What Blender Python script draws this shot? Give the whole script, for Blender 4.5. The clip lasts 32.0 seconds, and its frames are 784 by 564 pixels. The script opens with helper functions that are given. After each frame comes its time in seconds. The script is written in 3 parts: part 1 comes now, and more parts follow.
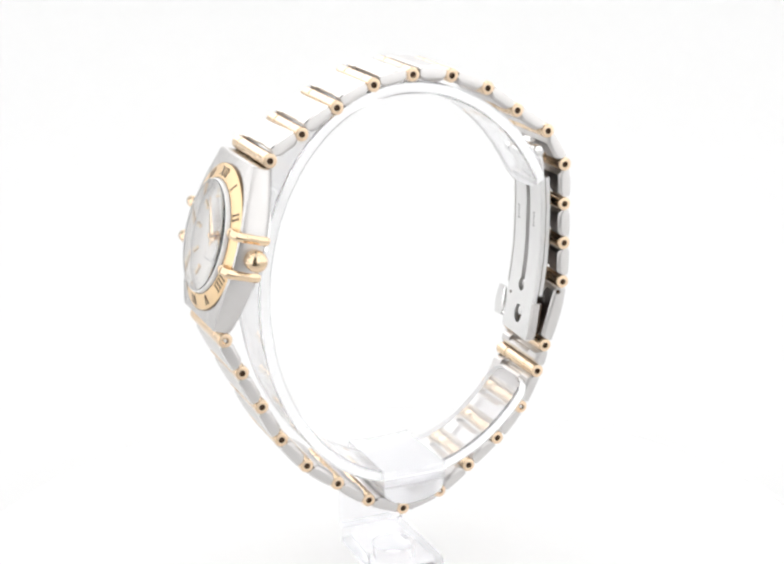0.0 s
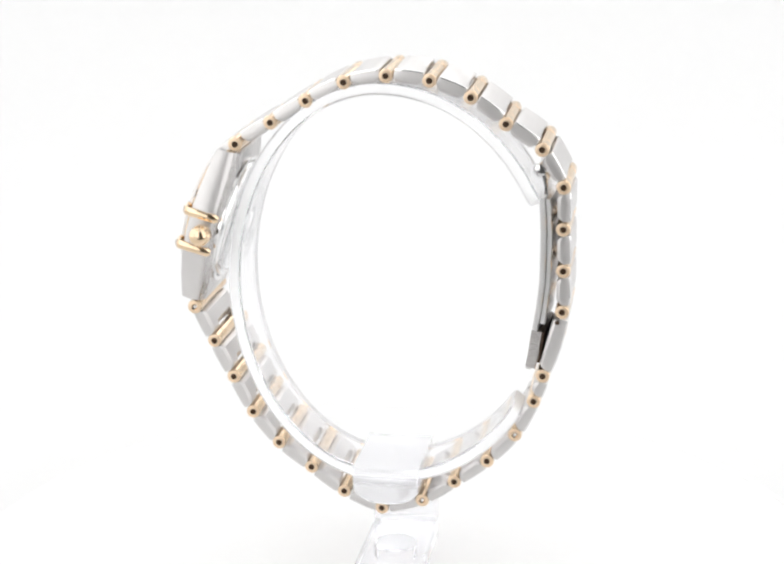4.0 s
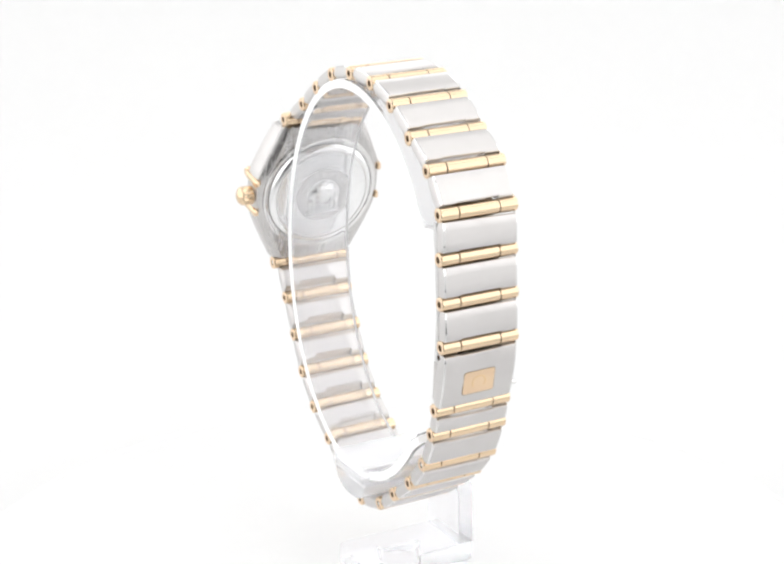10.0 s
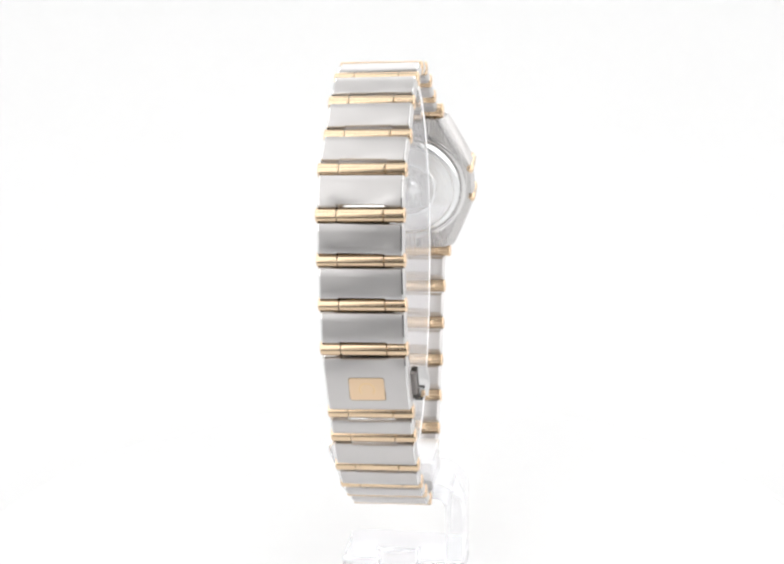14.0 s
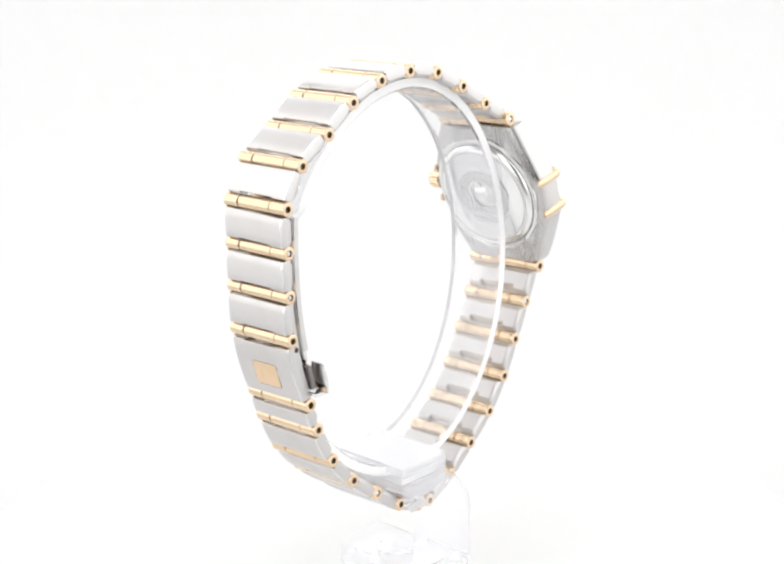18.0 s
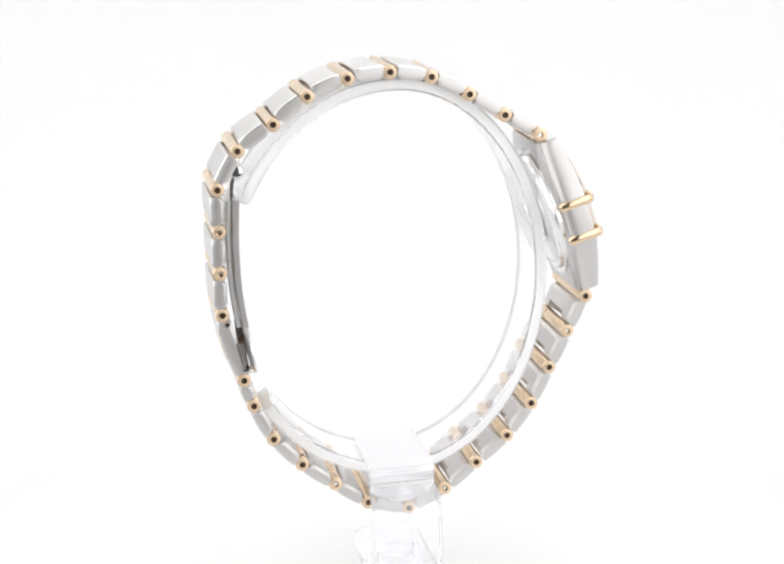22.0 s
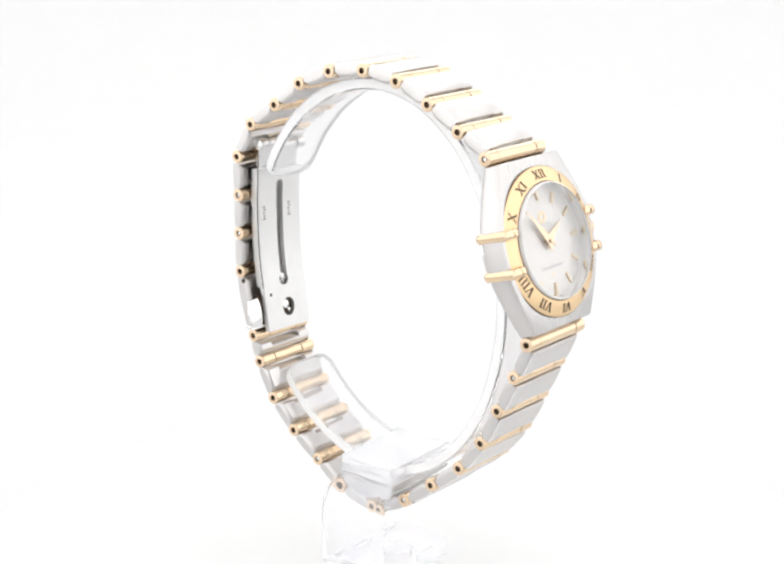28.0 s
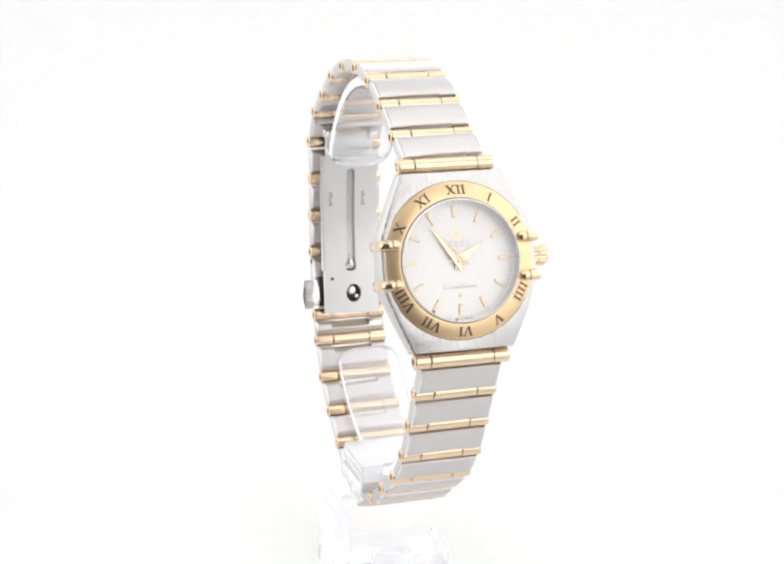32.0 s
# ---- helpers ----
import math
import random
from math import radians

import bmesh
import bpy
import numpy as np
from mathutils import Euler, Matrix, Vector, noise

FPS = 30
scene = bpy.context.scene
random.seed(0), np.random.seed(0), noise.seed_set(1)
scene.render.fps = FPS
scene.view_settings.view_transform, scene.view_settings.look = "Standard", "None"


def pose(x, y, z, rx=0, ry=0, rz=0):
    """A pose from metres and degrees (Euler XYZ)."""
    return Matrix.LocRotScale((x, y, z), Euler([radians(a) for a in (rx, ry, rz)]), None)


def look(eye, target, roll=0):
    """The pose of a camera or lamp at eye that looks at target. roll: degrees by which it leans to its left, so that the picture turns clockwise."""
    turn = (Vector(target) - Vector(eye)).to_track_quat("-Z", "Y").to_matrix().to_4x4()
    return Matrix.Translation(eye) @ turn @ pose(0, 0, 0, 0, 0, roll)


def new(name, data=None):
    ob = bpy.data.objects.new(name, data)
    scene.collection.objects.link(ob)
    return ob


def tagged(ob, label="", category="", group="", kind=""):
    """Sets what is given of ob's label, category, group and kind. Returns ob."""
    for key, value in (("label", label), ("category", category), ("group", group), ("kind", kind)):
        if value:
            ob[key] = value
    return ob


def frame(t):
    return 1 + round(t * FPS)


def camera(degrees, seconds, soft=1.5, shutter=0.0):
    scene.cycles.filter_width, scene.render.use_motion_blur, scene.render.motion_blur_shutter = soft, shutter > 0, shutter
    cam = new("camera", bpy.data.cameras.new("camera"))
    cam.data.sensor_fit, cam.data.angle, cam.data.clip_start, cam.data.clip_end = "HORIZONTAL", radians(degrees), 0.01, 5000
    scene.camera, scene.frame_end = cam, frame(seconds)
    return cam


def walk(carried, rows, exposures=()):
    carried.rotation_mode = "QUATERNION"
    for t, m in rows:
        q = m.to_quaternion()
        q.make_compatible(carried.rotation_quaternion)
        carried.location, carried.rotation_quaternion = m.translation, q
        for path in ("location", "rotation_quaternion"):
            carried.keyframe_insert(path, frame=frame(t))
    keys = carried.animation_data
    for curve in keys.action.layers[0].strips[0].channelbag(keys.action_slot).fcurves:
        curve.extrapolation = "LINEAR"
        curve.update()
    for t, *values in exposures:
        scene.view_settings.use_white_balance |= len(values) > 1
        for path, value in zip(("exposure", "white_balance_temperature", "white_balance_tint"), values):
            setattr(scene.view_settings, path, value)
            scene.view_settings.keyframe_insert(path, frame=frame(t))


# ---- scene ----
cam = camera(27.87, 32.0, soft=2.5)
EYE = (0.0001, -0.2359, 0.1174)
PITCH = 16.42
AIM = (EYE[0], EYE[1] + math.cos(radians(PITCH)), EYE[2] - math.sin(radians(PITCH)))
walk(cam, [(0.0, look(EYE, AIM, -0.76)), (32.0, look(EYE, AIM, -0.76))])

# the turntable's angle, degrees, over the clip
TURN = [(0.0, -9.15), (1.5, -22.0), (3.0, -34.9), (4.5, -47.7), (6.0, -60.66), (7.5, -73.8), (9.0, -87.07), (11.0, -104.5), (13.0, -122.0),
        (15.0, -139.5), (17.0, -157.07), (19.0, -174.51), (21.0, -192.2), (23.0, -209.44), (25.0, -226.44), (26.5, -239.3),
        (28.0, -252.03), (30.0, -268.69), (32.0, -285.34)]
FACING = -147.26        # the watch's own heading on the turntable
LEAN = -1.36            # it leans a little off the upright
TABLE = 0.0687          # the turning axis' zero height over the table, metres


# ---------------------------------------------------------------- light
world = bpy.data.worlds.new("world")
scene.world = world
world.use_nodes = True
world.node_tree.nodes["Background"].inputs[0].default_value = (1.0, 0.985, 0.97, 1)
world.node_tree.nodes["Background"].inputs[1].default_value = 0.10


def area(name, eye, aim, sx, sy, power, tint=(1, 1, 1)):
    lamp = bpy.data.lights.new(name, "AREA")
    lamp.shape, lamp.size, lamp.size_y, lamp.energy, lamp.color = "RECTANGLE", sx, sy, power, tint
    ob = new(name, lamp)
    ob.matrix_world = look(eye, aim)
    return ob


area("softbox_top_west", (-0.20, 0.01, 0.545), (-0.20, 0.01, 0), 0.25, 0.50, 0.345)
area("softbox_top_east", (0.20, 0.01, 0.545), (0.20, 0.01, 0), 0.25, 0.50, 0.345)
area("softbox_west", (-0.335, 0.0, 0.25), (0, 0.0, 0.25), 0.58, 0.50, 0.835)
area("softbox_east", (0.335, 0.0, 0.25), (0, 0.0, 0.25), 0.58, 0.50, 0.835)
# fill added out of view, so grazing links reflect a brighter back
area("fill_north", (0, 0.25, 0.22), (0, 0, 0.22), 0.60, 0.12, 0.33)
area("softbox_south_west", (-0.22, -0.335, 0.25), (-0.22, 0, 0.25), 0.22, 0.48, 0.39)
area("softbox_south_east", (0.22, -0.335, 0.25), (0.22, 0, 0.25), 0.22, 0.48, 0.39)


# ---------------------------------------------------------------- materials
def material(name, color, rough=0.5, metal=0.0, grain=0.0, scale=(1, 1, 1), bump=0.0, vary=0.0, ior=1.45, trans=0.0, coat=0.0, brushed=None):
    """A principled surface: fine grain in its roughness and relief, and a slow change of tone."""
    m = bpy.data.materials.new(name)
    m.use_nodes = True
    nt = m.node_tree
    p = nt.nodes["Principled BSDF"]
    p.inputs["Base Color"].default_value = (*color, 1)
    p.inputs["Roughness"].default_value = rough
    p.inputs["Metallic"].default_value = metal
    p.inputs["IOR"].default_value = ior
    p.inputs["Transmission Weight"].default_value = trans
    p.inputs["Coat Weight"].default_value = coat
    if brushed:
        # a brushed metal spreads its reflections along this direction of the piece
        turn = nt.nodes.new("ShaderNodeVectorTransform")
        turn.vector_type, turn.convert_from, turn.convert_to = "VECTOR", "OBJECT", "WORLD"
        turn.inputs[0].default_value = brushed
        nt.links.new(turn.outputs[0], p.inputs["Tangent"])
        p.inputs["Anisotropic"].default_value = 0.7
    if grain or bump or vary:
        tc = nt.nodes.new("ShaderNodeTexCoord")
        mp = nt.nodes.new("ShaderNodeMapping")
        mp.inputs["Scale"].default_value = scale
        nt.links.new(tc.outputs["Object"], mp.inputs["Vector"])
        fine = nt.nodes.new("ShaderNodeTexNoise")
        fine.inputs["Scale"].default_value = 1.0
        fine.inputs["Detail"].default_value = 3.0
        nt.links.new(mp.outputs["Vector"], fine.inputs["Vector"])
        if grain:
            mr = nt.nodes.new("ShaderNodeMapRange")
            mr.inputs["To Min"].default_value = max(0.02, rough - grain)
            mr.inputs["To Max"].default_value = rough + grain
            nt.links.new(fine.outputs["Fac"], mr.inputs["Value"])
            nt.links.new(mr.outputs["Result"], p.inputs["Roughness"])
        if bump:
            b = nt.nodes.new("ShaderNodeBump")
            b.inputs["Strength"].default_value = bump
            b.inputs["Distance"].default_value = 0.00003
            nt.links.new(fine.outputs["Fac"], b.inputs["Height"])
            nt.links.new(b.outputs["Normal"], p.inputs["Normal"])
        if vary:
            slow = nt.nodes.new("ShaderNodeTexNoise")
            slow.inputs["Scale"].default_value = 260.0
            nt.links.new(tc.outputs["Object"], slow.inputs["Vector"])
            mx = nt.nodes.new("ShaderNodeMix")
            mx.data_type = "RGBA"
            mx.inputs[6].default_value = (*[c * (1 - vary) for c in color], 1)
            mx.inputs[7].default_value = (*[min(1, c * (1 + vary)) for c in color], 1)
            nt.links.new(slow.outputs["Fac"], mx.inputs[0])
            nt.links.new(mx.outputs[2], p.inputs["Base Color"])
    return m


TURNING = material("white_enamel_plate", (0.77, 0.77, 0.77), 0.45, grain=0.06, scale=(300, 300, 300), bump=0.03, vary=0.01)
FABRIC = material("tent_fabric", (0.68, 0.68, 0.68), 0.85, grain=0.08, scale=(700, 700, 700), bump=0.1, vary=0.02)
PAPER = material("white_paper", (0.725, 0.725, 0.725), 0.75, grain=0.08, scale=(300, 300, 300), bump=0.05, vary=0.01)
BRUSHED = material("brushed_steel", (0.610, 0.592, 0.583), 0.33, 1.0, grain=0.06, scale=(2200, 30, 2200), bump=0.8, vary=0.04, brushed=(1, 0, 0))
SIDE = material("satin_steel", (0.589, 0.566, 0.554), 0.26, 1.0, grain=0.05, scale=(400, 9000, 9000), bump=0.15, vary=0.04)
POLISHED = material("polished_steel", (0.760, 0.752, 0.745), 0.10, 1.0, grain=0.03, scale=(900, 900, 900), vary=0.03)
GOLD = material("polished_gold", (0.785, 0.604, 0.415), 0.13, 1.0, grain=0.03, scale=(1500, 1500, 1500), bump=0.02, vary=0.05)
SATIN_GOLD = material("satin_gold", (0.780, 0.590, 0.405), 0.30, 1.0, grain=0.05, scale=(2500, 2500, 2500), bump=0.08, vary=0.04)
BEZEL = material("bezel_gold", (0.795, 0.585, 0.350), 0.33, 1.0, grain=0.02, scale=(2500, 2500, 2500), bump=0.01, vary=0.02)
BLADE = material("polished_blade", (0.790, 0.785, 0.780), 0.44, 1.0, grain=0.08, scale=(1500, 1500, 60), bump=0.2, vary=0.05, brushed=(0, 1, 0))
BACK = material("worn_case_back", (0.850, 0.850, 0.850), 0.24, 1.0, grain=0.06, scale=(2500, 2500, 2500), bump=0.06, vary=0.05)
# opaque white also holds the light carried along the sawn edge
FROST = material("sawn_acrylic_edge", (0.99, 0.99, 0.995), 0.8, ior=1.12, trans=0.06)
# white diffuse share stands in for tent light washing over clear acrylic
HAZE = material("milky_acrylic", (0.985, 0.985, 0.995), 0.10, grain=0.05, scale=(900, 900, 900), bump=0.06, ior=1.30, trans=0.70)
FLANK = material("blasted_flank", (0.630, 0.613, 0.604), 0.42, 1.0, grain=0.06, scale=(900, 5000, 5000), bump=0.12, vary=0.04)
END_GOLD = material("turned_gold_end", (0.800, 0.625, 0.450), 0.45, 1.0, grain=0.06, scale=(3000, 3000, 3000), bump=0.08)
REHAUT = material("steel_inner_ring", (0.850, 0.850, 0.850), 0.12, 1.0, grain=0.05, scale=(2000, 2000, 2000))
CASE_STEEL = material("brushed_case", (0.570, 0.556, 0.548), 0.27, 1.0, grain=0.02, scale=(4000, 120, 4000), bump=0.15, vary=0.04, brushed=(1, 0, 0))
# opaque pale colour in place of the watch glass's bright edge
PALE_EDGE = material("pale_glass_edge", (0.850, 0.850, 0.850), 0.5, grain=0.05, scale=(2000, 2000, 2000))
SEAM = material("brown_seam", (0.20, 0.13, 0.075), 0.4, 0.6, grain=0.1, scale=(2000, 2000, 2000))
DIAL_GOLD = material("applied_dial_gold", (0.784, 0.607, 0.405), 0.30, 1.0, grain=0.04, scale=(4000, 4000, 4000))
DARK = material("dark_hole", (0.06, 0.033, 0.018), 0.5, 0.3, grain=0.1, scale=(3000, 3000, 3000))
INK = material("brown_enamel", (0.085, 0.052, 0.03), 0.4)
SHADE = material("shaded_steel", (0.30, 0.28, 0.27), 0.4, 1.0, grain=0.08, scale=(2000, 2000, 2000), bump=0.1)
GREY_MARK = material("grey_marking", (0.36, 0.35, 0.345), 0.45, 0.8, grain=0.1, scale=(3000, 3000, 3000))
GREY_INK = material("grey_print", (0.300, 0.290, 0.310), 0.5)
DIAL = material("silver_dial", (0.735, 0.712, 0.694), 0.5, 0.6, ior=1.3, grain=0.05, scale=(4000, 4000, 4000), bump=0.06, vary=0.02)
LUME = material("cream_lume", (0.80, 0.76, 0.66), 0.6)
GLASS = material("sapphire_glass", (1, 1, 1), 0.0, ior=1.32, trans=1.0)
# partly white diffuse: the veil of tent light is put into these two
ACRYLIC = material("clear_acrylic", (0.985, 0.985, 0.995), 0.03, ior=1.24, trans=0.86)
CLEAR = material("polished_acrylic", (0.965, 0.965, 0.98), 0.10, ior=1.11, trans=0.87)
ENGRAVED = material("engraved_steel", (0.712, 0.705, 0.699), 0.32, 1.0, grain=0.1, scale=(3000, 3000, 3000), bump=0.3)


# ---------------------------------------------------------------- helpers of this scene
MM = 0.001


def part(name, bm, mats, parent, label="", smooth=True, at=None):
    """Links a bmesh, in millimetres, as one mesh object under a thing or a part."""
    me = bm
    if isinstance(bm, bmesh.types.BMesh):
        bmesh.ops.recalc_face_normals(bm, faces=bm.faces)
        for v in bm.verts:
            v.co *= MM
        me = bpy.data.meshes.new(name)
        bm.to_mesh(me)
        bm.free()
        for m in (mats if isinstance(mats, (list, tuple)) else [mats]):
            me.materials.append(m)
        if smooth:
            me.shade_smooth()
            me.set_sharp_from_angle(angle=radians(32))
    ob = new(name, me)
    ob.parent = parent
    if at is not None:
        ob.matrix_local = at
    if label:
        ob["label"] = label
    return ob


def box_bm(x0, x1, y0, y1, z0, z1, bevel=0.0, seg=2):
    bm = bmesh.new()
    vs = [bm.verts.new((x, y, z)) for x in (x0, x1) for y in (y0, y1) for z in (z0, z1)]
    for f in ((0, 1, 3, 2), (4, 6, 7, 5), (0, 4, 5, 1), (2, 3, 7, 6), (0, 2, 6, 4), (1, 5, 7, 3)):
        bm.faces.new([vs[i] for i in f])
    if bevel:
        bmesh.ops.bevel(bm, geom=bm.edges[:], offset=bevel, segments=seg, affect="EDGES", profile=0.5)
    return bm


def lathe_bm(profile, n=48, m=Matrix.Identity(4)):
    """Turns (radius, height) pairs about the local z axis; a zero radius closes it."""
    bm = bmesh.new()
    rings = []
    for r, h in profile:
        if r < 1e-6:
            rings.append([bm.verts.new(m @ Vector((0, 0, h)))])
        else:
            rings.append([bm.verts.new(m @ Vector((r * math.cos(2 * math.pi * i / n), r * math.sin(2 * math.pi * i / n), h))) for i in range(n)])
    for a, b in zip(rings, rings[1:]):
        for i in range(n):
            j = (i + 1) % n
            ring = [a[i % len(a)], a[j % len(a)], b[j % len(b)], b[i % len(b)]]
            face = []
            for v in ring:
                if v not in face:
                    face.append(v)
            if len(face) > 2:
                bm.faces.new(face)
    return bm


def loft_bm(sections, closed=False):
    """Skins equal rings of points; the ends are capped."""
    bm = bmesh.new()
    rings = [[bm.verts.new(p) for p in s] for s in sections]
    n = len(rings[0])
    pairs = list(zip(rings, rings[1:])) + ([(rings[-1], rings[0])] if closed else [])
    for a, b in pairs:
        for i in range(n):
            bm.faces.new((a[i], a[(i + 1) % n], b[(i + 1) % n], b[i]))
    if not closed:
        bm.faces.new(rings[0][::-1])
        bm.faces.new(rings[-1])
    return bm


def join_bm(*bms):
    out = bmesh.new()
    for b in bms:
        me = bpy.data.meshes.new("tmp")
        b.to_mesh(me)
        b.free()
        out.from_mesh(me)
        bpy.data.meshes.remove(me)
    return out


def moved(bm, m):
    bm.transform(m)
    return bm


# ---------------------------------------------------------------- the light tent
def sheet(name, pts, x0, x1, mat, label, category):
    """A sheet swept from x0 to x1 along (y, z) points, 4 mm thick below or behind."""
    bm = bmesh.new()
    rows = [[bm.verts.new((x, y, z)) for y, z in pts] for x in (x0, x1)]
    for i in range(len(pts) - 1):
        bm.faces.new((rows[0][i], rows[1][i], rows[1][i + 1], rows[0][i + 1]))
    me = bpy.data.meshes.new(name)
    bm.to_mesh(me)
    bm.free()
    me.materials.append(mat)
    me.shade_smooth()
    ob = new(name, me)
    md = ob.modifiers.new("thickness", "SOLIDIFY")
    md.thickness, md.offset = 0.004, -1
    return tagged(ob, label, category, kind="structure")


def tent():
    bend = [(0.10 + 0.16 * math.sin(a), 0.156 - 0.16 * math.cos(a)) for a in [i * math.pi / 2 / 16 for i in range(17)]]
    sheet("ground", [(-0.13, -0.004)] + bend + [(0.26, 0.56)], -0.34, 0.34, PAPER, "seamless white paper sweep under and behind the watch", "backdrop")
    for name, x in (("floor_west", -0.22), ("floor_east", 0.22)):
        bm = box_bm(x - 0.12, x + 0.12, -0.338, -0.1305, -0.008, -0.004)
        me = bpy.data.meshes.new(name)
        bm.to_mesh(me)
        bm.free()
        me.materials.append(PAPER)
        tagged(new(name, me), "white paper floor beside the tent's opening", "floor", kind="structure")
    for name, x in (("wall_west", -0.345), ("wall_east", 0.345)):
        bm = box_bm(x - 4e-3, x + 4e-3, -0.34, 0.27, -0.02, 0.56)
        me = bpy.data.meshes.new(name)
        bm.to_mesh(me)
        bm.free()
        me.materials.append(FABRIC)
        tagged(new(name, me), "white fabric side wall of a light tent", "wall", kind="structure")
    bm = box_bm(-0.35, 0.35, -0.34, 0.27, 0.562, 0.57)
    me = bpy.data.meshes.new("ceiling")
    bm.to_mesh(me)
    bm.free()
    me.materials.append(FABRIC)
    tagged(new("ceiling", me), "white fabric ceiling of a light tent", "ceiling", kind="structure")
    bm = join_bm(box_bm(-0.34, -0.10, -0.345, -0.339, -0.02, 0.56), box_bm(0.10, 0.34, -0.345, -0.339, -0.02, 0.56),
                 box_bm(-0.10, 0.10, -0.345, -0.339, 0.33, 0.56))
    me = bpy.data.meshes.new("wall_south")
    bm.to_mesh(me)
    bm.free()
    me.materials.append(FABRIC)
    tagged(new("wall_south", me), "white fabric front of a light tent with an opening", "wall", kind="structure")


tent()

# ---------------------------------------------------------------- the watch
BASE = Matrix.Translation((0, 0, 57.8))      # the watch's own zero lies under its bracelet
watch = tagged(new("wrist_watch"), "two-tone steel and gold bracelet watch on a clear stand", "watch")

# hinge bars along the bracelet: x, y of the middle, z, in the watch's own plane
BARS = [(22.0, 1.0, 2.2), (16.72, .8, 5.38), (11.23, .75, 8.77), (5.43, .7, 11.62), (-.85, .58, 12.64), (-7.26, .4, 12.0), (-13.28, .32, 9.62),
        (-18.43, .27, 5.8), (-23.76, .38, 2.15), (-26.94, .4, -3.4), (-26.98, .55, -9.73), (-27.08, .6, -16.1), (-27.02, .63, -22.5),
        (-24.22, .5, -32.9), (-22.9, .5, -37.1), (-20.06, .57, -42.78), (-15.76, .72, -47.4), (-10.62, .8, -51.2), (-5.52, .78, -54.75),
        (.95, .92, -56.43), (6.94, 1.16, -53.8), (12.12, 1.24, -49.92), (17.22, 1.4, -45.95), (21.22, 1.45, -40.92), (24.13, 1.38, -35.18),
        (27.0, 1.28, -29.38), (29.65, 1.25, -23.66)]
HALF = 6.2                                     # half the length of a hinge bar
PALE_PINS = {(15, 1), (18, 1), (17, -1), (10, -1), (11, -1), (0, -1), (26, 1), (20, -1), (25, -1)}


def barrel_bm(y0, y1, r=1.06, cap=0.14, n=20):
    """A bar piece along y with eased rims."""
    t = Matrix.Rotation(-math.pi / 2, 4, "X")
    return lathe_bm([(0, y0), (r - cap, y0), (r - cap * 0.3, y0 + cap * 0.3), (r, y0 + cap), (r, y0 + cap + .06), (r, y1 - cap - .06), (r, y1 - cap), (r - cap * 0.3, y1 - cap * 0.3), (r - cap, y1), (0, y1)], n, t)


def end_bm(length, r=1.08, hole=0.48, depth=0.55, n=20):
    """An end piece of a bar, from y=0 to its drilled face at y=length."""
    t = Matrix.Rotation(-math.pi / 2, 4, "X")
    bm = lathe_bm([(0, 0), (r - .06, 0), (r, .06), (r, .12), (r, length - .3), (r, length - .22), (r - .07, length - .08), (r - .22, length), (hole + .05, length), (hole, length - .05), (hole, length - depth), (0, length - depth)], n, t)
    for f in bm.faces:
        if min(v.co.y for v in f.verts) > length - .1:
            f.material_index = 1
    return bm


def finish_mesh(name, bm, mats, smooth=True):
    ob = part(name, bm, mats, None, smooth=smooth)
    me = ob.data
    bpy.data.objects.remove(ob)
    return me


MID_MESH = finish_mesh("hinge_bar", barrel_bm(-3.2, 3.2), GOLD)
END_MESH = finish_mesh("end_barrel", end_bm(HALF - 3.3), [GOLD, END_GOLD])
MID_WIDE = finish_mesh("hinge_bar", barrel_bm(-4.6, 4.6, 1.1), GOLD)
END_WIDE = finish_mesh("end_barrel", end_bm(7.0 - 4.68, 1.12), [GOLD, END_GOLD])
# near-black pin colour also holds the shade of the drilled hole's depth
PIN_DARK = finish_mesh("pin", lathe_bm([(0, 0), (.46, 0), (.46, .1), (0, .1)], 14, Matrix.Rotation(-math.pi / 2, 4, "X")), DARK)
PIN_PALE = finish_mesh("pin", lathe_bm([(0, 0), (.36, 0), (.36, .34), (.24, .44), (0, .44)], 14, Matrix.Rotation(-math.pi / 2, 4, "X")), POLISHED)


def local(x, y, z):
    return Matrix.Translation((x * MM, y * MM, (z + 57.8) * MM))


def hinge_bar(i):
    x, y, z = BARS[i]
    wide = i in (0, 26)
    half = 7.0 if wide else HALF
    bar = part("hinge_bar", MID_WIDE if wide else MID_MESH, None, watch, at=local(x, y, z))
    for s in (1, -1):
        turn = Matrix.Identity(4) if s > 0 else Matrix.Rotation(math.pi, 4, "Z")
        start = 4.68 if wide else 3.3
        part("end_barrel", END_WIDE if wide else END_MESH, None, bar, at=Matrix.Translation((0, s * start * MM, 0)) @ turn)
        part("pin", PIN_PALE if (i, s) in PALE_PINS else PIN_DARK, None, bar, at=Matrix.Translation((0, s * (half - 0.54) * MM, 0)) @ turn)


